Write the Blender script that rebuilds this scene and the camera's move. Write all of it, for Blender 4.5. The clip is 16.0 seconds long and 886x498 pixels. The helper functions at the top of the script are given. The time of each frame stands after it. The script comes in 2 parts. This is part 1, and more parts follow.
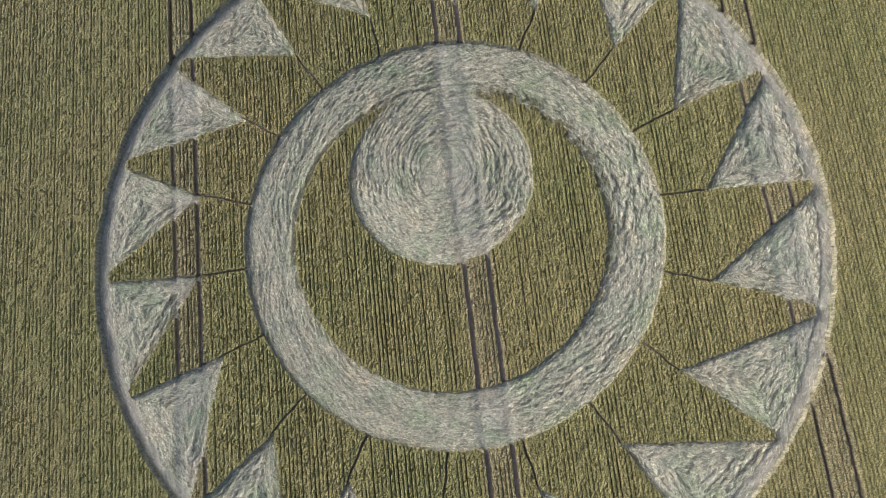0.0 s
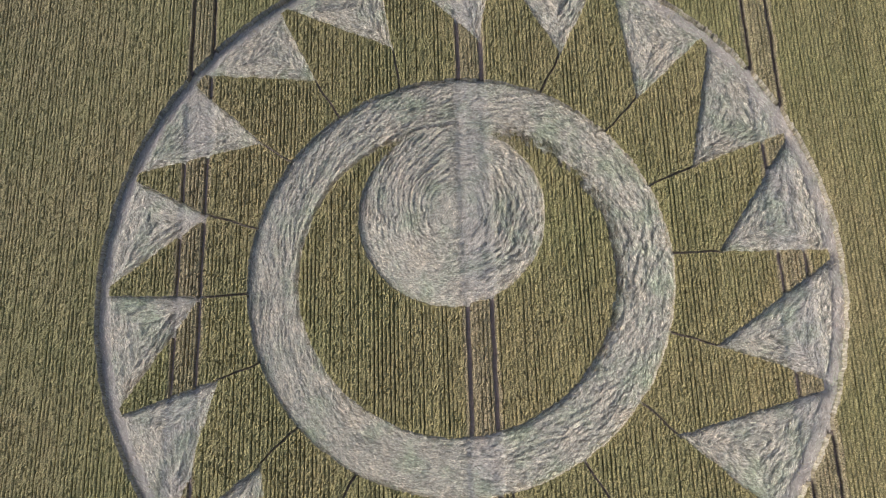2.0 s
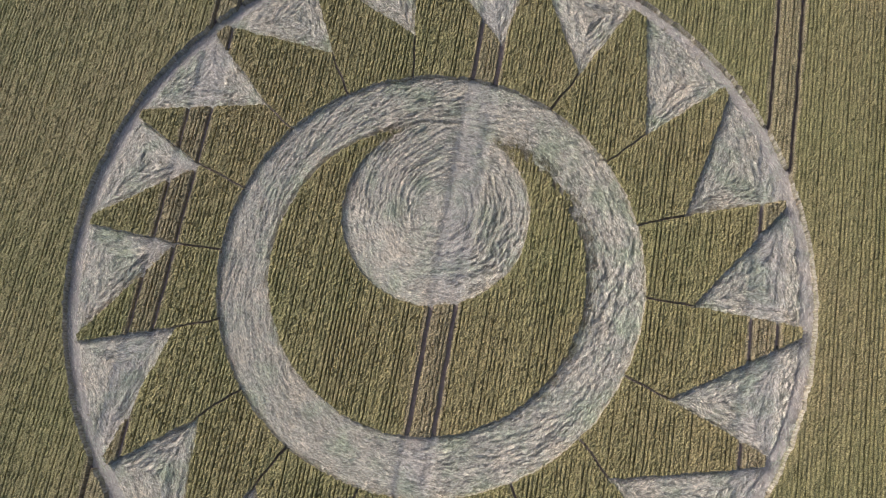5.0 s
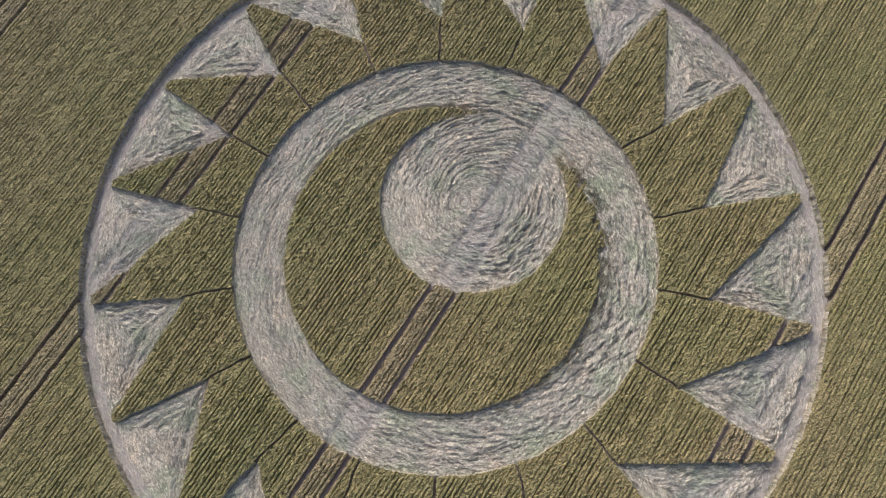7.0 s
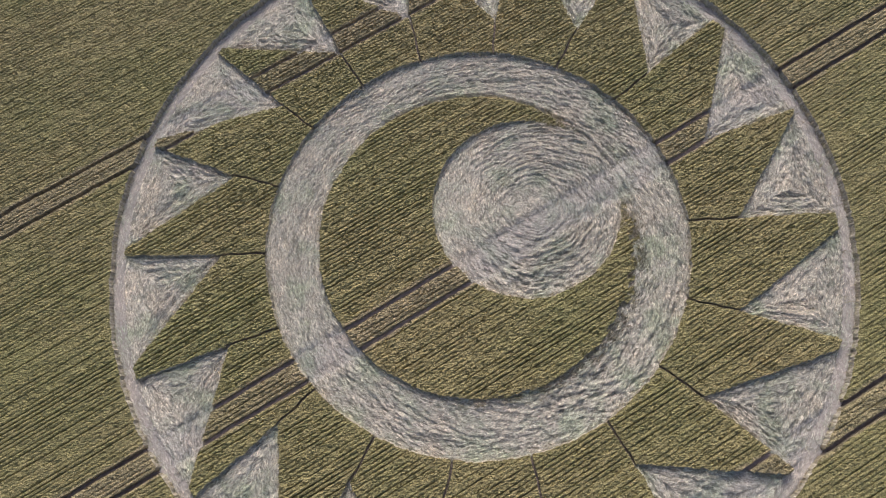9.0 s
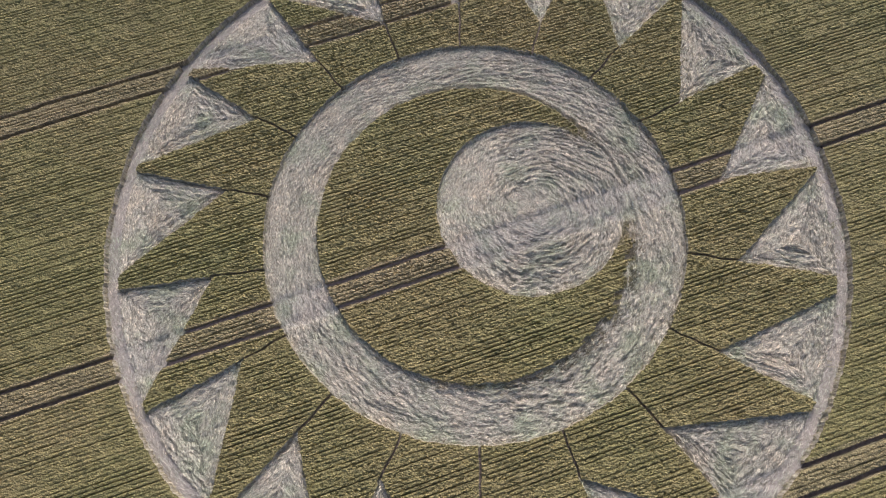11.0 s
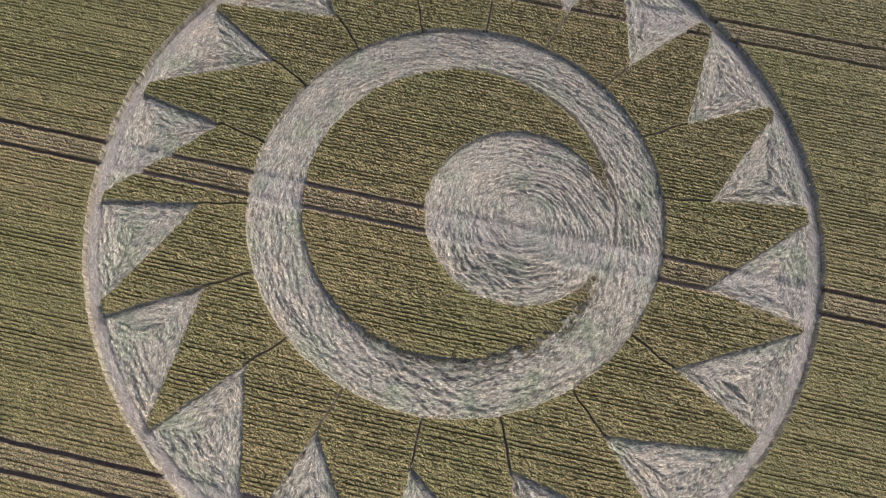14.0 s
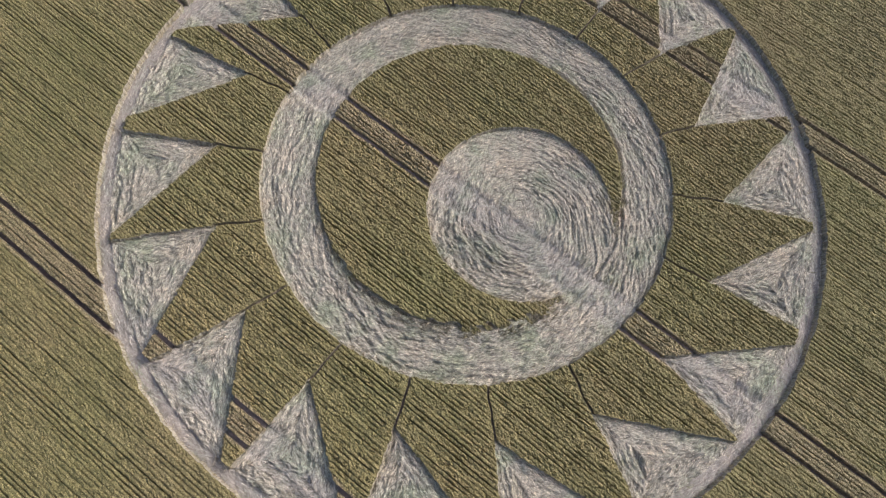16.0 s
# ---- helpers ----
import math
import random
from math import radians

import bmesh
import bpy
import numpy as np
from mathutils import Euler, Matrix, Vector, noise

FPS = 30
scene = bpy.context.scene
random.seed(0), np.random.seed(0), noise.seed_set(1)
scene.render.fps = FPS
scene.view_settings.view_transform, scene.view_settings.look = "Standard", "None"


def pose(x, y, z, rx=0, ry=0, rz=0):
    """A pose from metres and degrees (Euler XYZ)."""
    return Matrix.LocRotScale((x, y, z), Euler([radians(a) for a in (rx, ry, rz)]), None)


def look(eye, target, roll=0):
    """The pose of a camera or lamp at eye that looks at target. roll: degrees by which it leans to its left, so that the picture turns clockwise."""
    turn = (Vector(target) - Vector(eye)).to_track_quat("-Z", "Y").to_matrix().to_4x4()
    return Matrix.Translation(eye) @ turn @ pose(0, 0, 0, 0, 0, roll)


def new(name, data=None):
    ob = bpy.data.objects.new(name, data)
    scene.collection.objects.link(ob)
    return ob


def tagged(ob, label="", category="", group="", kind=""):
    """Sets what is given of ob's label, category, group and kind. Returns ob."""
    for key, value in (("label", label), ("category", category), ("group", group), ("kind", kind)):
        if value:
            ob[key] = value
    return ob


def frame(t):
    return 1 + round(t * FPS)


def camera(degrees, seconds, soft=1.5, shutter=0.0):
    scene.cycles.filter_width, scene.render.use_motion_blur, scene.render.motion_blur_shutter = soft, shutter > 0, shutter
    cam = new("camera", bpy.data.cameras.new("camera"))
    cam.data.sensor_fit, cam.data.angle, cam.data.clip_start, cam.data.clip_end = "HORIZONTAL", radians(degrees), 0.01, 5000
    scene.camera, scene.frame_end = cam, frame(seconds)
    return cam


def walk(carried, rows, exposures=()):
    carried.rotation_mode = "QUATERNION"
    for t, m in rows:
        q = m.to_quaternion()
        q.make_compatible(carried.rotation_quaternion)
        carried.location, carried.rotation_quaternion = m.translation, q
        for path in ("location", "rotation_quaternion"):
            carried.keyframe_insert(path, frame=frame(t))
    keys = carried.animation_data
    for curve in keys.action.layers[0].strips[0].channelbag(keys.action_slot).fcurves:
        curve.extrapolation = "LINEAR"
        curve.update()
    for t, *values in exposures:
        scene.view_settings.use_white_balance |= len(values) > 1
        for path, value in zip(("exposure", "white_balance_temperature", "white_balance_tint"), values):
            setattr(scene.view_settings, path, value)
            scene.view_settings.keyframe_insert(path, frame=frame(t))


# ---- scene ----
cam = camera(64.34, 16.0, soft=1.2)
PATH = [
    (0, (2.307, -14.366, 55.854), (2.1994, -13.9056, 53.9102), -19.96),
    (0.5, (2.342, -13.599, 55.764), (2.2399, -13.1251, 53.8237), -18.94),
    (1, (2.428, -12.880, 55.698), (2.3267, -12.3974, 53.7598), -18.53),
    (1.5, (2.601, -12.242, 55.655), (2.4847, -11.7568, 53.7182), -18.33),
    (2, (2.881, -11.698, 55.627), (2.7444, -11.2127, 53.6915), -17.99),
    (2.5, (3.274, -11.238, 55.607), (3.1373, -10.7599, 53.6695), -18.11),
    (3, (3.774, -10.840, 55.568), (3.6372, -10.3708, 53.6281), -17.88),
    (3.5, (4.362, -10.491, 55.526), (4.2233, -10.0321, 53.5847), -17.41),
    (3.7, (4.609, -10.359, 55.510), (4.4668, -9.9041, 53.5676), -17.10),
    (5.8, (8.387, -9.649, 55.323), (8.1111, -9.2506, 53.3826), -16.21),
    (6, (8.718, -9.607, 55.325), (8.4264, -9.2157, 53.3857), -15.82),
    (6.5, (9.538, -9.504, 55.332), (9.2093, -9.1331, 53.3949), -15.04),
    (7, (10.360, -9.385, 55.321), (9.9910, -9.0414, 53.3856), -14.19),
    (7.5, (11.200, -9.234, 55.279), (10.7917, -8.9192, 53.3467), -13.37),
    (8, (12.071, -9.045, 55.208), (11.6228, -8.7651, 53.2794), -12.22),
    (8.5, (12.983, -8.822, 55.120), (12.4982, -8.5761, 53.1959), -11.05),
    (9, (13.921, -8.574, 55.012), (13.4034, -8.3635, 53.0920), -9.46),
    (9.2, (14.297, -8.473, 54.966), (13.7679, -8.2725, 53.0481), -8.90),
    (11.3, (18.431, -6.900, 54.209), (17.8202, -6.7504, 52.3107), -3.74),
    (11.5, (18.742, -6.353, 54.178), (18.1259, -6.2159, 52.2803), -3.74),
    (12, (19.498, -4.891, 54.112), (18.8703, -4.7933, 52.2156), -2.59),
    (12.5, (20.220, -3.260, 54.095), (19.5846, -3.2048, 52.1999), -1.65),
    (13, (20.871, -1.456, 54.011), (20.2306, -1.4480, 52.1166), -0.03),
    (13.5, (21.447, 0.483, 53.921), (20.8041, 0.4369, 52.0275), 1.29),
    (14, (21.925, 2.530, 53.841), (21.2860, 2.4283, 51.9485), 3.25),
    (14.5, (22.282, 4.658, 53.758), (21.6517, 4.4988, 51.8662), 4.60),
    (15, (22.511, 6.848, 53.677), (21.8939, 6.6343, 51.7865), 6.43),
    (15.5, (22.602, 9.080, 53.549), (22.0012, 8.8084, 51.6605), 7.64),
    (16, (22.617, 11.337, 53.391), (22.0363, 11.0109, 51.5046), 9.29),
]
walk(cam, [(t, look(eye, target, roll)) for t, eye, target, roll in PATH],
     [(0.0, 0.07, 5820, 0.5), (0.5, 0.07, 5810, 3.5), (1.5, 0.07, 5770, 8.5), (3.5, 0.05, 5770, 10.5), (9.0, 0.03, 5820, 14.0), (12.0, 0.03, 5870, 14.3), (16.0, 0.05, 5860, 13.2)])

# ---- world and light ----
SUN_ELEVATION, SUN_FROM = 35.0, 152.0      # degrees; SUN_FROM: where the sun stands, from +x towards +y
sky_world = bpy.data.worlds.new("sky")
scene.world = sky_world
sky_world.use_nodes = True
wn = sky_world.node_tree
wn.nodes.clear()
sky = wn.nodes.new("ShaderNodeTexSky")
sky.sky_type, sky.sun_disc = "NISHITA", False
sky.sun_elevation = radians(SUN_ELEVATION)
sky.sun_rotation = radians(90.0 - SUN_FROM)
sky.air_density, sky.dust_density, sky.ozone_density = 0.8, 7.0, 0.7
wbg = wn.nodes.new("ShaderNodeBackground")
wbg.inputs["Strength"].default_value = 0.15
wout = wn.nodes.new("ShaderNodeOutputWorld")
wn.links.new(sky.outputs[0], wbg.inputs[0])
wn.links.new(wbg.outputs[0], wout.inputs[0])

sun_data = bpy.data.lights.new("sun", "SUN")
sun_data.energy, sun_data.angle, sun_data.color = 1.05, radians(14.0), (1.0, 0.97, 0.92)
sun = new("sun", sun_data)
a, el = radians(SUN_FROM), radians(SUN_ELEVATION)
sun.matrix_world = look((100 * math.cos(a) * math.cos(el), 100 * math.sin(a) * math.cos(el), 100 * math.sin(el)), (0, 0, 0))


# ---- materials ----
def material(name):
    m = bpy.data.materials.new(name)
    m.use_nodes = True
    nt = m.node_tree
    return m, nt, nt.nodes["Principled BSDF"]


def node(nt, kind, **values):
    n = nt.nodes.new(kind)
    for key, value in values.items():
        n.inputs[key.replace("_", " ")].default_value = value
    return n


def ramp(nt, fac, stops):
    r = nt.nodes.new("ShaderNodeValToRGB")
    while len(r.color_ramp.elements) < len(stops):
        r.color_ramp.elements.new(0.5)
    for e, (pos, col) in zip(r.color_ramp.elements, stops):
        e.position, e.color = pos, (*col, 1)
    nt.links.new(fac, r.inputs[0])
    return r.outputs[0]


def mix(nt, fac, a, b, blend="MIX"):
    m = nt.nodes.new("ShaderNodeMix")
    m.data_type, m.blend_type = "RGBA", blend
    for socket, value in ((m.inputs[0], fac), (m.inputs[6], a), (m.inputs[7], b)):
        if isinstance(value, bpy.types.NodeSocket):
            nt.links.new(value, socket)
        else:
            socket.default_value = value if isinstance(value, (int, float)) else (*value, 1)
    return m.outputs[2]


def noise_of(nt, scale, detail=3.0, rough=0.55, stretch=(1, 1, 1)):
    co = nt.nodes.new("ShaderNodeNewGeometry")
    mp = nt.nodes.new("ShaderNodeMapping")
    mp.inputs["Scale"].default_value = stretch
    nt.links.new(co.outputs["Position"], mp.inputs["Vector"])
    n = node(nt, "ShaderNodeTexNoise", Scale=scale, Detail=detail, Roughness=rough)
    nt.links.new(mp.outputs[0], n.inputs["Vector"])
    return n.outputs["Fac"]


def bump(nt, bsdf, fac, strength, distance):
    b = node(nt, "ShaderNodeBump", Strength=strength, Distance=distance)
    nt.links.new(fac, b.inputs["Height"])
    nt.links.new(b.outputs[0], bsdf.inputs["Normal"])


def make_wheat(name, green, ripe=(1.04, 1.0, 1.0), spread=0.105):
    """Ripening wheat canopy: olive with tan ears, greener drifts."""
    m, nt, p = material(name)
    ears = ramp(nt, noise_of(nt, 11.0, 2.5, 0.75), [(0.50 - spread, CROP[0]), (0.50, CROP[1]), (0.51 + spread, CROP[2])])
    drift = ramp(nt, noise_of(nt, 0.055, 4.0, 0.6), [(0.36, green), (0.62, ripe)])
    streak = ramp(nt, noise_of(nt, 1.0, 3.0, 0.6, (2.2, 0.12, 1)), [(0.3, (0.84, 0.86, 0.82)), (0.7, (1.12, 1.10, 1.08))])
    col = mix(nt, 1.0, mix(nt, 1.0, ears, drift, "MULTIPLY"), streak, "MULTIPLY")
    nt.links.new(col, p.inputs["Base Color"])
    p.inputs["Roughness"].default_value = 0.7
    p.inputs["Specular IOR Level"].default_value = 0.25
    bump(nt, p, noise_of(nt, 16.0, 3.0, 0.7), 0.45, 0.06)
    return m


def make_stalk(name, tones):
    """Dry stems, each a little different."""
    m, nt, p = material(name)
    g = nt.nodes.new("ShaderNodeNewGeometry")
    base = ramp(nt, g.outputs["Random Per Island"], tones)
    patch = ramp(nt, noise_of(nt, 0.30, 5.0, 0.65), [(0.34, (0.84, 0.94, 0.81)), (0.5, (1.0, 1.0, 0.98)), (0.66, (1.16, 1.10, 1.04))])
    grain = ramp(nt, noise_of(nt, 30.0, 2.0), [(0.3, (0.86, 0.85, 0.82)), (0.7, (1.1, 1.1, 1.1))])
    clump = ramp(nt, noise_of(nt, 4.5, 3.0, 0.7), [(0.34, (0.76, 0.77, 0.78)), (0.5, (1.0, 1.0, 1.0)), (0.66, (1.22, 1.21, 1.18))])
    col = mix(nt, 1.0, mix(nt, 1.0, base, patch, "MULTIPLY"), clump, "MULTIPLY")
    nt.links.new(mix(nt, 1.0, col, grain, "MULTIPLY"), p.inputs["Base Color"])
    p.inputs["Roughness"].default_value = 0.5
    p.inputs["Specular IOR Level"].default_value = 0.42
    return m


def make_mat(name, tones):
    """Trodden straw lying flat on the soil."""
    m, nt, p = material(name)
    a = ramp(nt, noise_of(nt, 5.0, 4.0, 0.7), [(0.32, tones[0]), (0.5, tones[1]), (0.7, tones[2])])
    patch = ramp(nt, noise_of(nt, 0.4, 4.0, 0.6), [(0.35, (0.86, 0.88, 0.86)), (0.65, (1.08, 1.05, 1.04))])
    nt.links.new(mix(nt, 1.0, a, patch, "MULTIPLY"), p.inputs["Base Color"])
    p.inputs["Roughness"].default_value = 0.65
    p.inputs["Specular IOR Level"].default_value = 0.35
    bump(nt, p, noise_of(nt, 14.0, 3.0, 0.7), 0.7, 0.05)
    return m


def make_edge(name, tones):
    """Side of the standing wheat: upright stems, the shade between them painted as dark streaks."""
    m, nt, p = material(name)
    fine = ramp(nt, noise_of(nt, 9.0, 3.0, 0.7, (1, 1, 0.12)), [(0.36, tones[0]), (0.52, tones[1]), (0.68, tones[2])])
    nt.links.new(fine, p.inputs["Base Color"])
    p.inputs["Roughness"].default_value = 0.7
    bump(nt, p, noise_of(nt, 11.0, 3.0, 0.7, (1, 1, 0.12)), 0.8, 0.06)
    return m


def make_soil(name, dark, light):
    m, nt, p = material(name)
    a = ramp(nt, noise_of(nt, 4.0, 5.0, 0.65), [(0.3, dark), (0.7, light)])
    b = ramp(nt, noise_of(nt, 0.15, 3.0), [(0.35, (0.85, 0.85, 0.85)), (0.65, (1.1, 1.08, 1.05))])
    nt.links.new(mix(nt, 1.0, a, b, "MULTIPLY"), p.inputs["Base Color"])
    p.inputs["Roughness"].default_value = 0.9
    bump(nt, p, noise_of(nt, 12.0, 4.0, 0.7), 0.8, 0.04)
    return m


CROP = [(0.085, 0.072, 0.030), (0.225, 0.193, 0.082), (0.415, 0.357, 0.182)]
STRAW = [(0.26, 0.240, 0.19), (0.51, 0.474, 0.383), (0.86, 0.80, 0.67)]
BLEACHED = [(0.32, 0.295, 0.25), (0.49, 0.457, 0.395), (0.73, 0.685, 0.605)]
wheat = make_wheat("ripening_wheat", (0.92, 0.98, 0.90))
thin_wheat = make_wheat("thin_wheat", (0.98, 0.97, 1.08), (1.08, 1.02, 1.24))
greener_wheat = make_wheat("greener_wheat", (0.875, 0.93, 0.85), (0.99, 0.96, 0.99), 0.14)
straw = make_stalk("dry_straw", [(0.0, STRAW[0]), (0.5, STRAW[1]), (1.0, STRAW[2])])
pale_straw = make_stalk("bleached_straw", [(0.0, BLEACHED[0]), (0.5, BLEACHED[1]), (1.0, BLEACHED[2])])
stubble = make_stalk("brown_stubble", [(0.0, (0.15, 0.12, 0.08)), (0.6, (0.33, 0.285, 0.195)), (1.0, (0.62, 0.57, 0.43))])
stems = make_stalk("standing_stems", [(0.0, (0.28, 0.24, 0.15)), (0.5, (0.48, 0.43, 0.29)), (1.0, (0.61, 0.565, 0.42))])
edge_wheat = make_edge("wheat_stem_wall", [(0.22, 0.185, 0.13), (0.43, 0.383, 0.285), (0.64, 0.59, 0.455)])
shaded_edge = make_edge("shaded_stem_wall", [(0.13, 0.106, 0.066), (0.26, 0.22, 0.14), (0.44, 0.385, 0.26)])
mat = make_mat("flattened_straw", [(0.20, 0.182, 0.14), (0.34, 0.314, 0.25), (0.47, 0.437, 0.355)])
trodden = make_mat("trodden_straw", [(0.33, 0.29, 0.25), (0.44, 0.395, 0.345), (0.54, 0.49, 0.43)])
soil = make_soil("dry_soil", (0.085, 0.066, 0.052), (0.17, 0.135, 0.11))
dark_ground = make_soil("dark_soil", (0.115, 0.091, 0.077), (0.25, 0.20, 0.175))
packed = make_soil("packed_soil", (0.21, 0.167, 0.147), (0.39, 0.32, 0.287))

# ---- plan of the formation ----
CROP_HEIGHT = 0.68
RING_OUT, RING_IN = 17.1, 12.67
RING_IN_AT = (-0.14, 0.02)
DISC_AT, DISC = (-0.26, 5.05), 7.66
SWIRL_AT = (-0.2, 5.4)
RIM_OUT, RIM_IN = 29.9, 28.75
# the eighteen points of the star, as degrees round the centre
POINTS = [2.3, 22.4, 42.4, 63.1, 82.8, 103.5, 123.4, 143.1, 163.9, 182.5, 201.8, 222.4, 241.5, 262.0, 282.1, 301.4, 321.2, 341.9]
TIPS = [20.7, 21.0, 21.1, 21.1, 20.9, 21.0, 21.2, 20.3, 21.4, 20.9, 20.6, 20.9, 20.7, 21.1, 20.8, 20.8, 20.6, 20.7]
JOINTS = [3.2, 22.5, 42.0, 63.5, 81.2, 104.6, 123.9, 142.8, 164.4, 182.9, 202.3, 222.2, 241.6, 262.9, 282.2, 302.1, 322.6, 342.2]
# where the two outer corners of each point meet the rim
FIRST = [1.2, 21.1, 42.2, 62.6, 81.3, 102.2, 121.2, 141.2, 160.9, 181.1, 200.7, 221.0, 240.6, 261.4, 281.6, 301.0, 320.3, 341.0]
LAST = [20.1, 40.7, 59.9, 81.0, 99.7, 119.9, 138.7, 159.3, 179.5, 199.6, 219.7, 239.6, 259.2, 280.2, 298.8, 319.5, 339.7, 359.6]
WHEELS = [c + s for c in (-70.2, -46.2, -22.0, 1.77, 26.1, 50.2) for s in (-0.98, 0.98)]
WHEEL_HALF, PATH_HALF = 0.185, 0.09
ROW = 0.32                                  # the drilled rows run along y
DX, DY = ROW / 4, 0.13
FIELD_AT, FIELD = (-4.0, -1.0), 50.0


def polar(r, degrees):
    return np.array((r * math.cos(radians(degrees)), r * math.sin(radians(degrees))))


TRIANGLES = [(polar(r, a), polar(RIM_IN + 0.05, p), polar(RIM_IN + 0.05, q)) for r, a, p, q in zip(TIPS, POINTS, FIRST, LAST)]
WEDGES = [(t, t + (a - t) * 1.14, t + (b - t) * 1.14) for t, a, b in TRIANGLES]
LINES = [(polar(RING_OUT - 0.2, j), polar(r + 0.3, a)) for j, r, a in zip(JOINTS, TIPS, POINTS)]


def lattice(ix, iy, seed):
    h = (ix.astype(np.int64) * 374761393 + iy.astype(np.int64) * 668265263 + seed * 974711) & 0x7FFFFFFF
    h = ((h ^ (h >> 13)) * 1274126177) & 0x7FFFFFFF
    return ((h ^ (h >> 16)) & 0xFFFF) / 65535.0


def smooth(x, y, seed=0):
    """Value noise, -1 to 1, one swell to a unit."""
    ix, iy = np.floor(x), np.floor(y)
    fx, fy = x - ix, y - iy
    fx, fy = fx * fx * (3 - 2 * fx), fy * fy * (3 - 2 * fy)
    a, b = lattice(ix, iy, seed), lattice(ix + 1, iy, seed)
    c, d = lattice(ix, iy + 1, seed), lattice(ix + 1, iy + 1, seed)
    return 2 * ((a * (1 - fx) + b * fx) * (1 - fy) + (c * (1 - fx) + d * fx) * fy) - 1


def to_segment(x, y, a, b):
    d = b - a
    s = np.clip(((x - a[0]) * d[0] + (y - a[1]) * d[1]) / (d @ d), 0, 1)
    return np.hypot(x - a[0] - s * d[0], y - a[1] - s * d[1])


def in_triangle(x, y, tri):
    """Signed distance, negative inside; corners anticlockwise."""
    best, far = -1e9, 1e9
    for n in range(3):
        a, b = tri[n], tri[(n + 1) % 3]
        d = (b - a) / np.linalg.norm(b - a)
        best = np.maximum(best, (x - a[0]) * d[1] - (y - a[1]) * d[0])
        far = np.minimum(far, to_segment(x, y, a, b))
    return np.where(best < 0, -far, far)


def ring_sdf(x, y):
    return np.maximum(np.hypot(x, y) - RING_OUT, RING_IN - np.hypot(x - RING_IN_AT[0], y - RING_IN_AT[1]))


def left_standing(x, y):
    """How far single drilled rows reach out of the crescent into the ring: most beside its one horn."""
    turn = np.degrees(np.arctan2(y, x))
    most = np.interp(turn, (-45, 5, 35, 66, 72, 108, 118, 135), (0.0, 0.5, 1.3, 1.7, 0.0, 0.0, 0.2, 0.0))
    row_at = np.floor((x - FIELD_AT[0] + FIELD) / ROW)
    return most * (lattice(row_at, np.floor(y / 2.3 + 7.3 * lattice(row_at, row_at * 0, 52)), 51) - 0.35) * (np.hypot(x, y) < 15.4)


def disc_sdf(x, y):
    return np.hypot(x - DISC_AT[0], y - DISC_AT[1]) - DISC


def rim_sdf(x, y):
    r = np.hypot(x, y)
    return np.maximum(r - RIM_OUT, RIM_IN - r)


def star_sdf(x, y):
    """The triangles, and which of them is nearest."""
    turn = np.degrees(np.arctan2(y, x)) % 360
    out, which = np.full(x.shape, 9.0), np.zeros(x.shape, int)
    for n, tri in enumerate(TRIANGLES):
        near = np.abs((turn - POINTS[n] - 8 + 180) % 360 - 180) < 14
        d = np.maximum(in_triangle(x[near], y[near], WEDGES[n]), np.hypot(x[near], y[near]) - RIM_IN - 0.35)
        nearer = d < out[near]
        o, w = out[near], which[near]
        o[nearer], w[nearer] = d[nearer], n
        out[near], which[near] = o, w
    return out, which


def sliver_sdf(x, y):
    """Where the crescent of wheat runs out between disc and ring."""
    return ring_sdf(x, y) + disc_sdf(x, y) - 0.4


def paths_sdf(x, y):
    out, which = np.full(x.shape, 9.0), np.zeros(x.shape, int)
    ways = x + 0.10 * smooth(x * 0.9, y * 0.9, 31), y + 0.10 * smooth(x * 0.9, y * 0.9, 32)
    for n, (a, b) in enumerate(LINES):
        d = to_segment(*ways, a, b) - PATH_HALF
        which[d < out] = n
        out = np.minimum(out, d)
    return out, which


def wheels_sdf(x):
    return np.min([np.abs(x - w) for w in WHEELS], axis=0) - WHEEL_HALF


# ---- grid of the near field ----
nx, ny = int(2 * FIELD / DX), int(2 * FIELD / DY)
gx = (FIELD_AT[0] - FIELD + DX * np.arange(nx + 1))[:, None] + np.zeros((1, ny + 1))
gy = (FIELD_AT[1] - FIELD + DY * np.arange(ny + 1))[None, :] + np.zeros((nx + 1, 1))


def flat_sdf(x, y):
    star, _ = star_sdf(x, y)
    ways, _ = paths_sdf(x, y)
    laid = np.minimum.reduce([ring_sdf(x, y) + left_standing(x, y), disc_sdf(x, y), rim_sdf(x, y), star, sliver_sdf(x, y) + left_standing(x, y)])
    ragged = 0.06 * smooth(x * 4.2, y * 4.2, 5) + 0.06 * smooth(x * 1.1, y * 1.1, 6)
    return np.minimum.reduce([laid + ragged, ways, wheels_sdf(x + 0.05 * smooth(x * 0.3, y * 0.8, 7))])


def mesh_from(name, verts, faces, material_, smooth_shade=True):
    """One mesh from arrays: verts (n, 3), faces (m, 4) or (m, 3)."""
    me = bpy.data.meshes.new(name)
    k = faces.shape[1]
    me.vertices.add(len(verts))
    me.vertices.foreach_set("co", np.ascontiguousarray(verts, np.float32).ravel())
    me.loops.add(faces.size)
    me.loops.foreach_set("vertex_index", np.ascontiguousarray(faces, np.int32).ravel())
    me.polygons.add(len(faces))
    me.polygons.foreach_set("loop_start", np.arange(0, faces.size, k, dtype=np.int32))
    me.polygons.foreach_set("loop_total", np.full(len(faces), k, np.int32))
    me.polygons.foreach_set("use_smooth", np.full(len(faces), smooth_shade, bool))
    me.materials.append(material_)
    me.update(calc_edges=True)
    return me


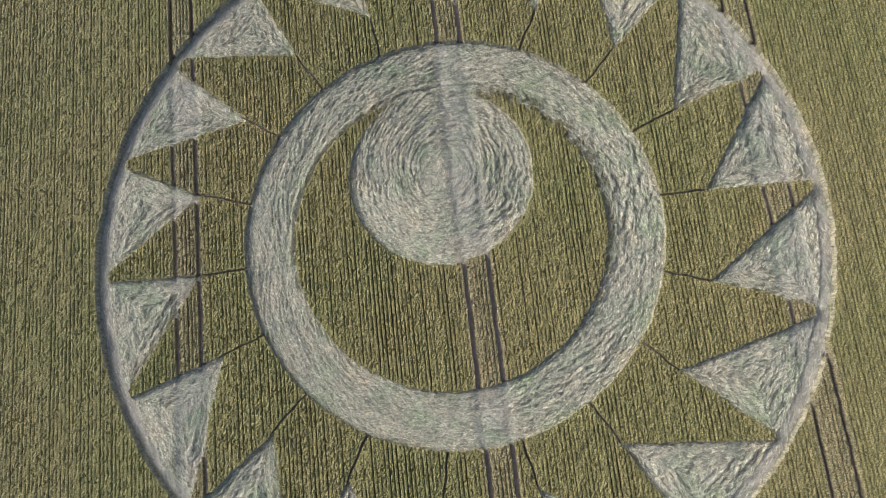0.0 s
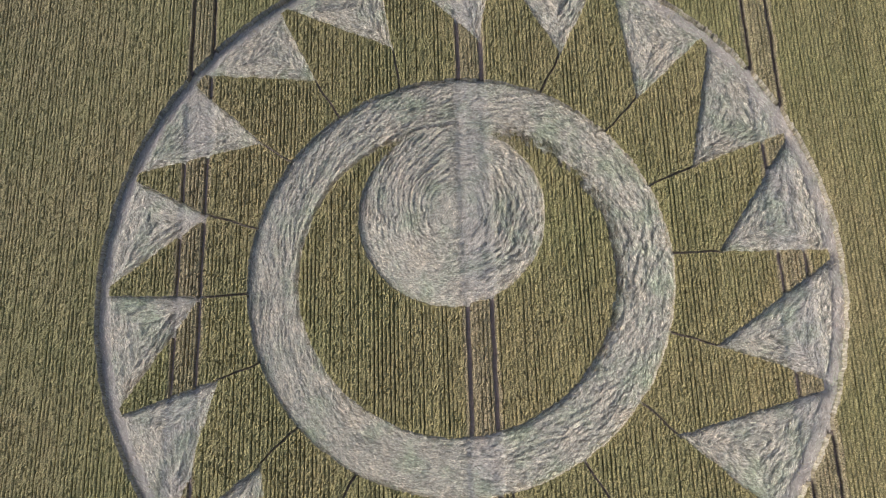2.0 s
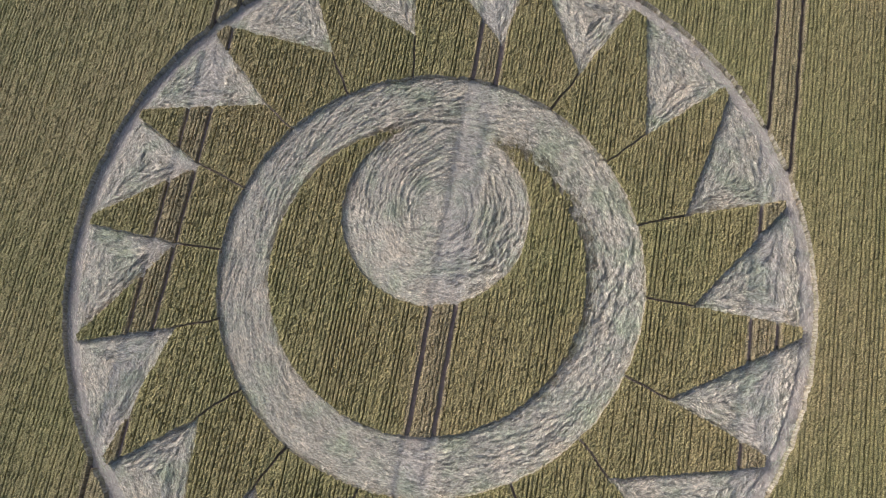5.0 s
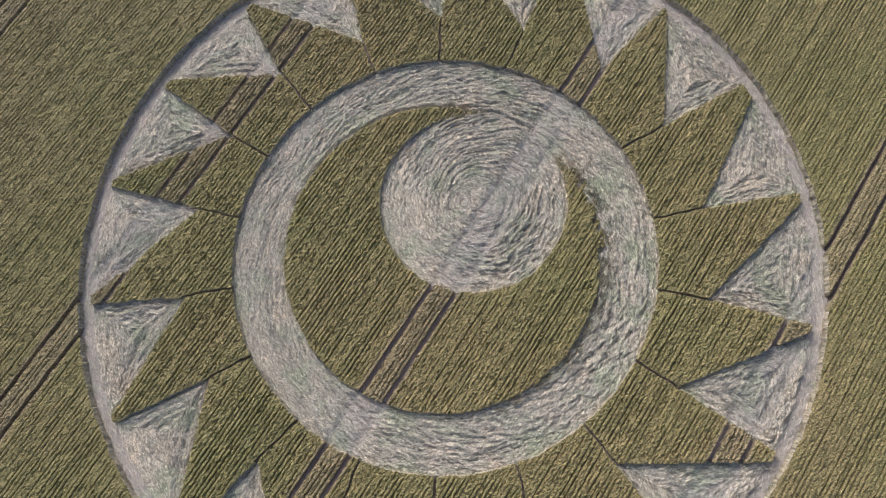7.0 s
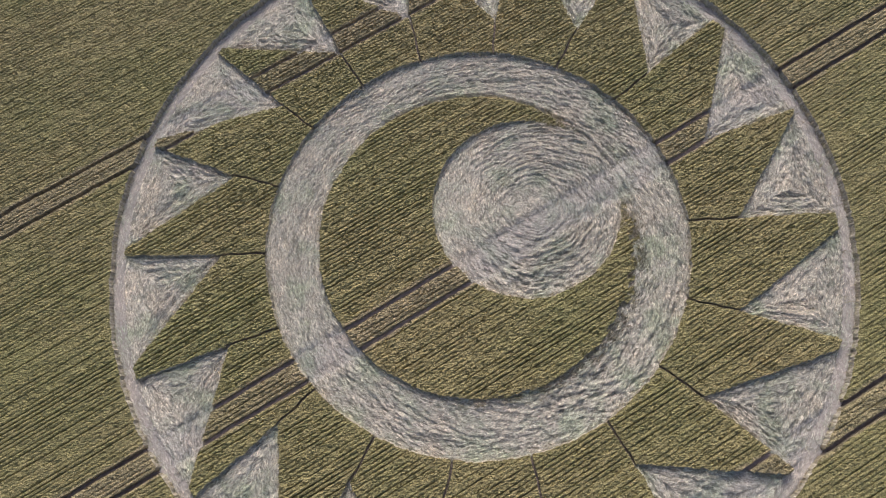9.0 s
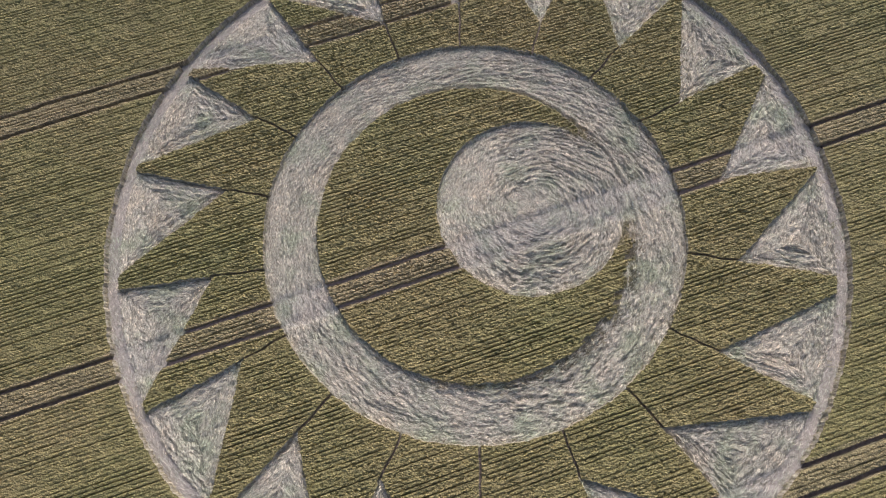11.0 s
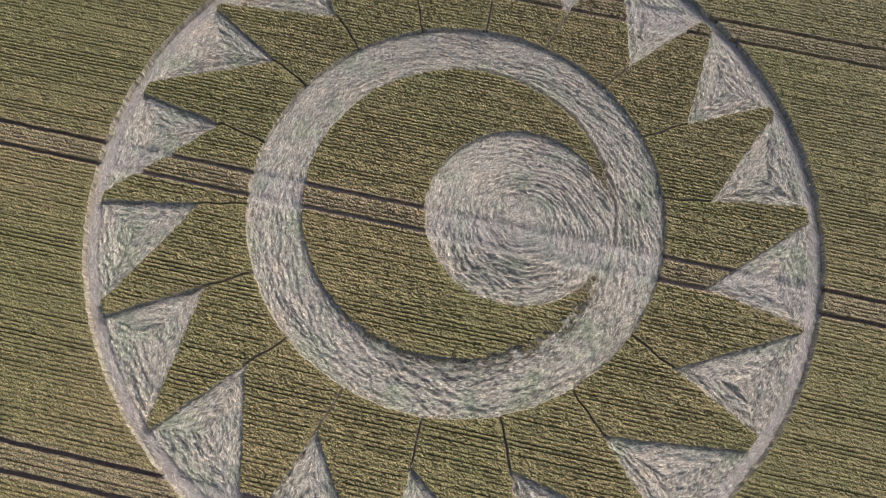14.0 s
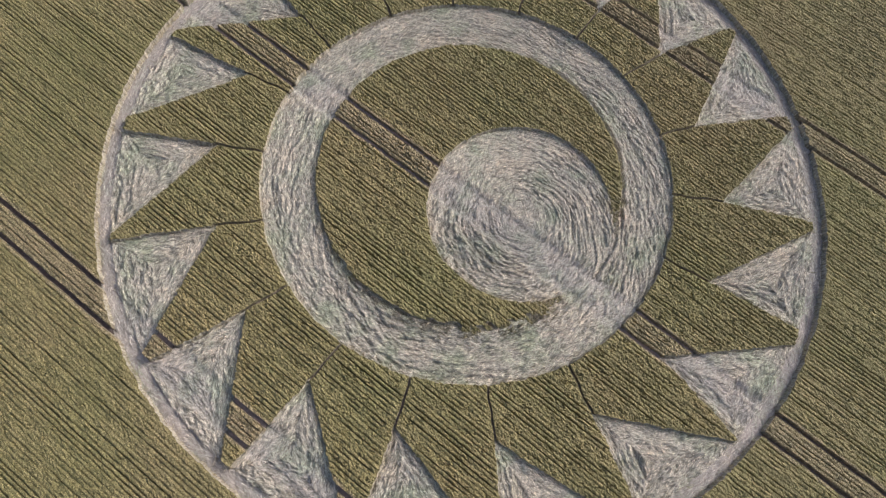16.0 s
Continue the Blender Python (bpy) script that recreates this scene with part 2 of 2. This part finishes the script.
def thing(name, label, category, kind="", group=""):
    return tagged(new(name), label, category, group, kind)


def part(name, me, parent, label=""):
    ob = new(name, me)
    ob.parent = parent
    return tagged(ob, label) if label else ob


def sheet(keep, height, foot=None):
    """Faces of the grid's kept cells at a height for every grid corner, with sides down to foot where the kept cells end."""
    i, j = np.nonzero(keep)
    w = ny + 1
    v00 = i * w + j
    faces = np.stack([v00, v00 + w, v00 + w + 1, v00 + 1], 1)
    used = np.unique(faces)
    index = np.full((nx + 1) * w, -1)
    index[used] = np.arange(len(used))
    verts = np.stack([px.ravel()[used], py.ravel()[used], height.ravel()[used]], 1)
    faces = index[faces]
    if foot is None:
        return verts, faces
    out_x, out_y = foot
    pad = np.pad(keep, 1)
    sides = []
    for (di, dj), (p, q) in {(-1, 0): (0, 1), (1, 0): (w + 1, w), (0, -1): (w, 0), (0, 1): (1, w + 1)}.items():
        open_ = keep & ~pad[1 + di:1 + di + nx, 1 + dj:1 + dj + ny]
        si, sj = np.nonzero(open_)
        base = si * w + sj
        sides.append(np.stack([base + p, base + q], 1))
    sides = np.concatenate(sides)
    low, inverse = np.unique(sides, return_inverse=True)
    inverse = inverse.reshape(sides.shape)
    feet = np.stack([px.ravel()[low] + out_x.ravel()[low], py.ravel()[low] + out_y.ravel()[low], np.zeros(len(low))], 1)
    tops = np.stack([px.ravel()[low], py.ravel()[low], height.ravel()[low]], 1)
    upper, lower = inverse, inverse + len(low)
    walls = np.stack([upper[:, 0], upper[:, 1], lower[:, 1], lower[:, 0]], 1)
    return verts, faces, np.concatenate([tops, feet]), walls


# corners near an edge are drawn onto it, so that edges run true
sd = flat_sdf(gx, gy)
eps = 0.02
sx = (flat_sdf(gx + eps, gy) - sd) / eps
sy = (flat_sdf(gx, gy + eps) - sd) / eps
steep = np.maximum(np.hypot(sx, sy), 0.3)
pull = np.where(np.abs(sd) < 0.08, sd / steep ** 2, 0.0)
rng = np.random.default_rng(7)
px = gx - np.clip(pull * sx, -0.09, 0.09) + rng.uniform(-0.012, 0.012, gx.shape) * (sd > 0.09) + np.where(sd > 0.1, 0.022, 0.0) * np.array((0, -1, 0, 1))[np.arange(nx + 1) % 4][:, None]
py = gy - np.clip(pull * sy, -0.09, 0.09) + rng.uniform(-0.03, 0.03, gx.shape) * (sd > 0.09)
cx, cy = gx[:-1, :-1] + DX / 2, gy[:-1, :-1] + DY / 2
cell_sd = flat_sdf(cx, cy)
inside = np.hypot(cx - FIELD_AT[0], cy - FIELD_AT[1]) < FIELD - 0.5
standing = inside & (cell_sd > 0)
radius = np.hypot(cx, cy)

# ---- ground ----
ground_me = bpy.data.meshes.new("ground")
gb = bmesh.new()
bmesh.ops.create_grid(gb, x_segments=40, y_segments=40, size=2500)
gb.to_mesh(ground_me)
gb.free()
ground_me.materials.append(soil)
ground = tagged(new("ground", ground_me), "brown dry soil under the whole arable field", "ground", "", "structure")

# ---- standing wheat ----
row = np.arange(nx + 1)[:, None] % 4
row_id = np.arange(nx + 1)[:, None] // 4 + np.zeros((1, ny + 1))
gap = 0.02 + 0.46 * lattice(row_id, row_id * 0, 3) ** 2.8 + 0.12 * smooth(gx * 0 + row_id * 1.7, gy * 0.35, 11)
gap = gap + 0.18 * smooth(gx * 0 + row_id * 3.1, gy * 1.9, 12)
close = np.where(np.hypot(gx, gy) > 29.3, 0.62, 1.0)     # the outer field stands closer
gap = gap * close
profile = np.where(row == 0, -np.maximum(gap, 0.0) * np.clip(sd / 0.7, 0.15, 1.0), np.where(row == 2, 0.03, 0.0))
lumps = 0.055 * close * rng.uniform(-1, 1, gx.shape) + 0.05 * smooth(gx * 2.5, gy * 2.0, 13) + 0.05 * smooth(gx * 0.2, gy * 0.2, 14)
pits = np.where((rng.uniform(0, 1, gx.shape) < 0.08) & (sd > 0.12), rng.uniform(0.05, 0.20, gx.shape), 0.0) * close
canopy = CROP_HEIGHT + profile + lumps - pits - 0.06 * np.exp(-np.maximum(sd, 0) / 0.14) - 0.34 * np.clip(-ring_sdf(gx, gy) / 0.5, 0, 1)
# the thin ends of the crescent were half pushed over
end_width = np.where((np.hypot(gx, gy) < 13) & (gy > 6), ring_sdf(gx, gy) + disc_sdf(gx, gy), 9.0)
canopy = canopy - 0.42 * np.clip(1.0 - end_width / 2.4, 0, 1)


# the foot of an edge reaches out a little under leaning stems, less beside tracks and narrow paths
narrow = np.minimum(wheels_sdf(gx), paths_sdf(gx, gy)[0]) < 0.15
reach = np.where(narrow, 0.05, 0.12) * (1 + 0.5 * rng.uniform(-1, 1, gx.shape))
foot_x, foot_y = -sx / steep * reach, -sy / steep * reach


def edge_stems(where, density):
    """Stems that stand or lean along the edges of the standing wheat."""
    near = inside & where & (cell_sd < 0.08) & (cell_sd > -0.13) & (paths_sdf(cx, cy)[0] > 0.2) & (wheels_sdf(cx) > 0.3)
    i, j = np.nonzero(near)
    r = np.random.default_rng(int(near.sum()) % 1000)
    count = int(len(i) * DX * DY * density)
    pick = r.integers(0, len(i), count)
    i, j = i[pick], j[pick]
    u = r.uniform(0, 1, count)
    gxn, gyn = sx[i, j], sy[i, j]
    size = np.maximum(np.hypot(gxn, gyn), 0.3)
    gxn, gyn = gxn / size, gyn / size
    x, y = cx[i, j] + r.uniform(-0.05, 0.05, count), cy[i, j] + r.uniform(-0.07, 0.07, count)
    lean = r.normal(0.12, 0.2, count)
    height = CROP_HEIGHT * r.uniform(0.25, 0.95, count)
    wide = r.uniform(0.01, 0.026, count)
    skew = r.normal(0, 0.16, count)
    verts = np.empty((count, 6, 3))
    for k, f in enumerate((0.0, 0.6, 1.0)):
        for side in (0, 1):
            off = (side - 0.5) * 2 * wide * (1.0, 1.0, 0.5)[k]
            v = verts[:, 2 * k + side]
            v[:, 0] = x + gxn * (lean * f * f - 0.03) - gyn * (off + skew * f)
            v[:, 1] = y + gyn * (lean * f * f - 0.03) + gxn * (off + skew * f)
            v[:, 2] = 0.02 + height * f
    quads = np.array([(0, 2, 3, 1), (2, 4, 5, 3)])
    return verts.reshape(-1, 3), (np.arange(count)[:, None, None] * 6 + quads[None]).reshape(-1, 4)


turn_now = np.degrees(np.arctan2(cy, cx))


def past(k):
    """How far a place lies past the k-th spoke, in degrees, 0 to 360."""
    bend = np.interp(radius, (RING_OUT, TIPS[k], RIM_IN), (0, 1, 2))
    spoke = np.where(bend < 1, JOINTS[k] + (POINTS[k] - JOINTS[k]) * bend, POINTS[k] + (FIRST[k] - POINTS[k]) * (bend - 1))
    return (turn_now - spoke) % 360


def stand(name, where, surface, label, category, kind="", group=""):
    """A stand of wheat: canopy, sloping edge and the loose stems along it; the thinner lane between wheel tracks apart."""
    crop = thing(name, label, category, kind, group)
    kept = standing & where
    _, _, wall_v, wall_f = sheet(kept, canopy, (foot_x, foot_y))
    for piece, cells, look_ in (("wheat_canopy", kept & ~lane, surface), ("lane_wheat", kept & lane, thin_wheat)):
        if cells.any():
            top_v, top_f, _, _ = sheet(cells, canopy, (foot_x, foot_y))
            made = part(piece, mesh_from(piece, top_v, top_f, look_, False), crop, "sparser greyish wheat between wheel tracks" if look_ is thin_wheat else "")
            tagged(made, kind="stuff")
    half = wall_v[wall_f[:, 0]]
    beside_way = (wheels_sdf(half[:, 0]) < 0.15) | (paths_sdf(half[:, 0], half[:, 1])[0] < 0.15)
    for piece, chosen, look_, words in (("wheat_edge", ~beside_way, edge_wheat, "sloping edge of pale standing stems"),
                                        ("track_edge", beside_way, shaded_edge, "stems beside a track or path, shade put into their colour")):
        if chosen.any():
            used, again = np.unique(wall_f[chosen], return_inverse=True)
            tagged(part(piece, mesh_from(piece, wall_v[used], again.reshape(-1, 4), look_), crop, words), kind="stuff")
    tagged(part("edge_fringe", mesh_from("edge_fringe", *edge_stems(where, 260), stems), crop, "pale loose stems along the edge"), kind="stuff")
    return crop


lane = np.min([np.abs(cx - (WHEELS[k] + WHEELS[k + 1]) / 2) for k in range(0, len(WHEELS), 2)], axis=0) < 1.35 + 0.15 * smooth(cx * 3, cy * 1.5, 71)
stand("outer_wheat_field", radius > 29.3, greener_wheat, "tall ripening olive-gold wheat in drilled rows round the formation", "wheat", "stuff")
crescent = stand("inner_wheat_crescent", radius <= 15, wheat, "standing ripening wheat crescent inside the flattened ring", "wheat")
band = (radius <= 29.3) & (radius > 15)
for k in range(len(POINTS)):
    stand("wheat_block", band & (past(k) < 90) & ~((past((k + 1) % len(POINTS))) < 90), wheat,
          "block of standing ripening wheat between two flattened triangles", "wheat", "", "wheat blocks between the triangles")


def half_standing(parent, count, from_angle, to_angle, depth, seed):
    """Tufts left half standing beside the crescent, thinning out into the laid ring."""
    r = np.random.default_rng(seed)
    a = np.radians(r.uniform(from_angle, to_angle, count))
    d = RING_IN + depth * r.uniform(-0.6, 1.0, count) * r.uniform(0.2, 1.0, count)
    x, y = RING_IN_AT[0] + d * np.cos(a), RING_IN_AT[1] + d * np.sin(a)
    x = np.round(x / ROW) * ROW + r.normal(0, 0.06, count)
    free = ((disc_sdf(x, y) > -0.5) | (r.uniform(0, 1, count) < 0.25)) & (smooth(x * 1.6, y * 1.6, seed) > -0.15)
    x, y = x[free], y[free]
    count = len(x)
    turn = np.arctan2(y, x) + math.pi / 2 + r.normal(0, 0.6, count)
    height, lean, wide = r.uniform(0.2, 0.6, count), r.uniform(0.1, 0.5, count), r.uniform(0.012, 0.03, count)
    verts = np.empty((count, 6, 3))
    for k, f in enumerate((0.0, 0.6, 1.0)):
        for side in (0, 1):
            off = (side - 0.5) * 2 * wide * (1.0, 1.0, 0.5)[k]
            v = verts[:, 2 * k + side]
            v[:, 0] = x + np.cos(turn) * lean * f * f - np.sin(turn) * off
            v[:, 1] = y + np.sin(turn) * lean * f * f + np.cos(turn) * off
            v[:, 2] = 0.05 + height * f
    faces = (np.arange(count)[:, None, None] * 6 + np.array([(0, 2, 3, 1), (2, 4, 5, 3)])[None]).reshape(-1, 4)
    tagged(part("stubble", mesh_from("stubble", verts.reshape(-1, 3), faces, stubble), parent, "brown stems left half standing"), kind="stuff")


half_standing(crescent, 2600, 20, 68, 1.3, 21)
half_standing(crescent, 400, 112, 132, 0.8, 22)
half_standing(crescent, 3000, -48, 22, 1.0, 23)

# the rest of the field, out to its far edge
far_me = bpy.data.meshes.new("distant_wheat")
fb = bmesh.new()
far_wheels = sorted({w for w in WHEELS} | {1.77 + 24.1 * k + d for k in range(-24, 25) if abs(k) > 2 and not k == -3 for d in (-0.98, 0.98)})
inner_r, far_r, far_z = FIELD - 1.0, 600.0, CROP_HEIGHT - 0.08


def half_chord(x):
    return math.sqrt(max(inner_r ** 2 - (x - FIELD_AT[0]) ** 2, 0.0))


for left, right in zip(far_wheels, far_wheels[1:]):
    columns = max(1, int((right - left) / 0.8))
    edges = [left + WHEEL_HALF + (right - left - 2 * WHEEL_HALF) * k / columns for k in range(columns + 1)]
    for xa, xb in zip(edges, edges[1:]):
        for side in (-1, 1):
            near_a, near_b = FIELD_AT[1] + side * half_chord(xa), FIELD_AT[1] + side * half_chord(xb)
            quad = [(xa, near_a), (xb, near_b), (xb, side * far_r), (xa, side * far_r)]
            fb.faces.new([fb.verts.new((*p, far_z)) for p in (quad if side > 0 else quad[::-1])])
fb.to_mesh(far_me)
fb.free()
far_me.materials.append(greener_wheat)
tagged(new("distant_wheat", far_me), "ripening wheat field stretching away to the distance", "wheat", "", "stuff")

# ---- flattened parts ----
star, star_which = star_sdf(cx, cy)
lying = inside & (np.minimum.reduce([ring_sdf(cx, cy), disc_sdf(cx, cy), rim_sdf(cx, cy), star, sliver_sdf(cx, cy)]) < 0.16)
d_ring, d_disc, d_rim = ring_sdf(cx, cy), disc_sdf(cx, cy), rim_sdf(cx, cy)
owner = np.argmin(np.stack([d_disc, d_ring, d_rim, np.maximum(star, radius - RIM_IN)]), axis=0)


def lay_direction(x, y, kind, n=0):
    """The way the stems lie, and a coordinate along and across it."""
    if kind == "disc":
        a = np.arctan2(y - SWIRL_AT[1], x - SWIRL_AT[0])
        r = np.hypot(x - SWIRL_AT[0], y - SWIRL_AT[1])
        drift = 0.55 * smooth(x * 0.35, y * 0.35, 91) + 1.5 * smooth(x * 0.15, y * 0.15, 92)
        return a + math.pi / 2 + 0.16 + 0.25 * smooth(x * 0.3, y * 0.3, 93), a * np.maximum(r, 0.5), r + drift
    if kind in ("ring", "rim"):
        a, r = np.arctan2(y, x), np.hypot(x, y)
        return a - math.pi / 2, a * r, r
    tri = TRIANGLES[n]
    best = np.full(x.shape, 1e9)
    turn, along = np.zeros(x.shape), np.zeros(x.shape)
    for k in range(3):
        a, b = tri[k], tri[(k + 1) % 3]
        d = to_segment(x, y, a, b)
        t = math.atan2(b[1] - a[1], b[0] - a[0])
        near = d < best
        turn[near] = t
        along[near] = (x[near] - a[0]) * math.cos(t) + (y[near] - a[1]) * math.sin(t) + 11 * k
        best[near] = d[near]
    return turn, along, best


def swell(along, across, seed, x, y):
    """Height of the laid crop: long ripples along the lay."""
    wander = across + 0.5 * smooth(along * 0.35, across * 0.6, seed + 1)
    rough = np.clip(0.95 + 0.25 * np.tanh((x + y) / 14.0) + 0.5 * smooth(along * 0.16, across * 0.35, seed + 4), 0.25, 1.7)
    long_ridges = 0.04 * smooth(along * 0.18, wander * 1.2, seed + 8) + 0.06 * smooth(along * 0.5, wander * 2.4, seed)
    return 0.21 + rough * (long_ridges + 0.08 * smooth(along * 1.8, wander * 4.6, seed + 2) + 0.07 * smooth(along * 4.6, wander * 8.5, seed + 3))


def tracked(x):
    """How far a place lies in an old wheel track, 0 to 1."""
    return np.clip(1.0 - (np.min([np.abs(x - w) for w in WHEELS], axis=0) - 0.18) / 0.2, 0, 1)


def laned(x):
    """How far a place lies between the two tracks of a lane, 0 to 1."""
    middles = [(WHEELS[k] + WHEELS[k + 1]) / 2 for k in range(0, len(WHEELS), 2)]
    return np.clip(1.0 - (np.min([np.abs(x - m) for m in middles], axis=0) - 1.2) / 0.4, 0, 1)


def strips(x, y, turn, length, width, rise, relief, seed, tilt=0.30):
    """Bent stems, each a narrow ribbon draped over the relief; root end low, ear end raised."""
    r = np.random.default_rng(seed)
    n = len(x)
    c, s = np.cos(turn), np.sin(turn)
    slope = (relief(x - 0.07 * s, y + 0.07 * c) - relief(x + 0.07 * s, y - 0.07 * c)) / 0.14
    roll = np.arctan(1.5 * slope) + r.normal(0, tilt, n)
    bend = r.normal(0, 0.08, n) * length
    verts = np.empty((n, 6, 3))
    for k, (u, wide, up) in enumerate(((-0.5, 0.6, 0.0), (0.1, 1.0, 1.0), (0.5, 0.35, 0.7))):
        sag = bend * (1 - 4 * (u - 0.05) ** 2)
        z = relief(x + u * length * c - sag * s, y + u * length * s + sag * c) + up * rise
        for side in (0, 1):
            half = (side - 0.5) * wide * width
            across = sag + half * np.cos(roll)
            v = verts[:, 2 * k + side]
            v[:, 0] = x + u * length * c - across * s
            v[:, 1] = y + u * length * s + across * c
            v[:, 2] = z + half * np.sin(roll)
    quads = np.array([(0, 2, 3, 1), (2, 4, 5, 3)])
    return verts.reshape(-1, 3), (np.arange(n)[:, None, None] * 6 + quads[None]).reshape(-1, 4)


def laid_sdf(x, y):
    return np.minimum.reduce([ring_sdf(x, y), disc_sdf(x, y), rim_sdf(x, y), star_sdf(x, y)[0], sliver_sdf(x, y)])


def lay(name, kind, n, keep, density, label, category, group, seed, calm=1.0, under=mat):
    """A flattened piece: the trodden mat, and the bundles of stems on it."""
    ob = thing(name, label, category, "", group)

    def relief(x, y):
        _, along, across = lay_direction(x, y, kind, n)
        bulk, welt = swell(along, across, seed, x, y), 0.0
        if kind == "ring":
            # a roll of stems pushed up beside the crescent, on its one side
            inward = across - RING_IN - 0.08 * smooth(along * 0.4, along * 0, 61)
            side = np.clip(1.6 * np.cos((np.arctan2(y, x) - 2.6) * 0.9), 0, 1)
            welt = side * (0.15 * np.exp(-((inward - 0.62) / 0.17) ** 2) - 0.09 * np.exp(-((inward - 0.28) / 0.14) ** 2))
        if kind == "star":
            # combed along the first edge, tangled beside the last one
            combed = np.clip((10.9 - along) * 3, 0, 1) * np.clip((2.6 - across) * 2, 0, 1)
            last = np.clip((along - 21.9) * 3, 0, 1)
            tangled = last if abs((POINTS[n] + 180) % 360 - 180) < 85 else 0.0
            combed = np.maximum(combed, (last - tangled) * np.clip((2.6 - across) * 2, 0, 1))
            bulk = bulk + combed * 0.09 * smooth(along * 0.10, across * 2.9, seed + 12) - tangled * 0.5 * (bulk - 0.21)
            bulk = bulk + tangled * 0.07 * smooth(x * 2.9, y * 2.9, seed + 13)
        if kind == "disc":
            bulk = 0.19 + (bulk - 0.19) * np.clip(across / 2.5, 0.2, 1.0) * (1 - 0.6 * np.exp(-((x + 0.6) ** 2 + (y - 1.0) ** 2) / 8.0))
        return np.maximum((bulk + welt) * (1 - 0.2 * tracked(x) - 0.35 * laned(x)) * calm, 0.01)

    height = np.zeros(gx.shape)
    near = np.zeros(gx.shape, bool)
    for di in (0, 1):
        for dj in (0, 1):
            near[di:nx + di, dj:ny + dj] |= keep
    height[near] = relief(gx[near], gy[near]) - 0.02 + 0.02 * rng.uniform(-1, 1, int(near.sum()))
    part("straw_mat", mesh_from("straw_mat", *sheet(keep, np.maximum(height, 0.015)), under), ob)
    i, j = np.nonzero(keep)
    r = np.random.default_rng(seed)
    count = int(len(i) * DX * DY * density)
    pick = r.integers(0, len(i), count)
    x = cx[i[pick], j[pick]] + r.uniform(-DX, DX, count) * 0.5
    y = cy[i[pick], j[pick]] + r.uniform(-DY, DY, count) * 0.5
    deep = np.clip((relief(x, y) / calm / (1 - 0.35 * laned(x)) - 0.05) / 0.12, 0.4, 1.0)
    pits = smooth(x * 5.5, y * 5.5, seed + 6) + 0.5 * smooth(x * 1.3, y * 1.3, seed + 7)
    deep = np.where(pits > 0.80, 0.3, deep)
    ok = (laid_sdf(x, y) < 0.02) & (r.uniform(0, 1, count) > 0.2 * tracked(x)) & (r.uniform(0, 1, count) < deep)
    x, y = x[ok], y[ok]
    count = len(x)
    turn, along, across = lay_direction(x, y, kind, n)
    turn = turn + r.normal(0, 0.34, count) + 0.30 * smooth(x * 1.1, y * 1.1, seed + 9) + 0.25 * smooth(x * 2.7, y * 2.7, seed + 10)
    if kind == "disc":
        turn = turn + 2.6 * np.exp(-(np.hypot(x - SWIRL_AT[0], y - SWIRL_AT[1]) / 1.9) ** 2) * smooth(x * 0.8, y * 0.8, 131)
    verts, faces = strips(x, y, turn, r.uniform(0.22, 0.60, count), r.uniform(0.020, 0.060, count), r.uniform(0.03, 0.12, count) * calm, relief, seed)
    worn = (laned(x) + 0.35 * smooth(x * 2.0, y * 2.0, 77) > 0.5) | (kind == "rim")
    for piece, chosen, look_ in (("straw_cover", ~worn, straw), ("bleached_straw", worn, pale_straw)):
        which = np.nonzero(chosen)[0]
        if len(which) > 20:
            v = verts.reshape(-1, 6, 3)[which].reshape(-1, 3)
            f = (np.arange(len(which))[:, None, None] * 6 + np.array([(0, 2, 3, 1), (2, 4, 5, 3)])[None]).reshape(-1, 4)
            tagged(part(piece, mesh_from(piece, v, f, look_), ob, "paler straw trampled along an old wheel lane" if look_ is pale_straw and kind != "rim" else ""), kind="stuff")
    return ob


lay("flattened_disc", "disc", 0, lying & (owner == 0), 260, "round swirl of flattened pale wheat straw inside the ring", "crop circle", "", 100)
lay("flattened_ring", "ring", 0, lying & (owner == 1), 245, "broad ring of flattened pale wheat straw in the field", "crop circle", "", 200)
lay("outer_path", "rim", 0, lying & (owner == 2), 45, "narrow circular path of trodden pale straw round the formation", "crop circle", "", 300, 0.4, trodden)
for n in range(len(WEDGES)):
    lay("flattened_triangle", "star", n, lying & (owner == 3) & (star_which == n), 230,
        "triangle of flattened pale wheat straw pointing to the ring", "crop circle", "triangles round the rim", 400 + 10 * n)

# ---- wheel tracks and narrow trodden paths ----
floor_z = 0.19 + 0.025 * rng.uniform(-1, 1, gx.shape) + 0.02 * smooth(gx * 2, gy * 2, 41)
bare = inside & ~standing & ~lying
wheel_near = np.argmin([np.abs(cx - w) for w in WHEELS], axis=0)
on_wheel = bare & (wheels_sdf(cx) < 0.16)
for n in range(len(WHEELS)):
    for keep, surface, words in ((on_wheel & (radius > 29.3), dark_ground, "dark bare-soil tractor wheel track through the wheat"),
                                 (on_wheel & (radius <= 29.3), packed, "paler packed-soil tractor wheel track inside the formation")):
        keep = keep & (wheel_near == n)
        if keep.any():
            tagged(new("wheel_track", mesh_from("wheel_track", *sheet(keep, floor_z + (0.08 if surface is packed else 0.0)), surface)), words, "wheel track", "tractor tramlines", "structure")
path_d, path_near = paths_sdf(cx, cy)
for n in range(len(LINES)):
    keep = bare & ~on_wheel & (path_near == n) & (path_d < 0.1)
    if keep.any():
        tagged(new("trodden_path", mesh_from("trodden_path", *sheet(keep, floor_z + 0.10), dark_ground)),
               "narrow trodden path from the ring to a triangle's tip", "path", "paths to the triangles", "structure")
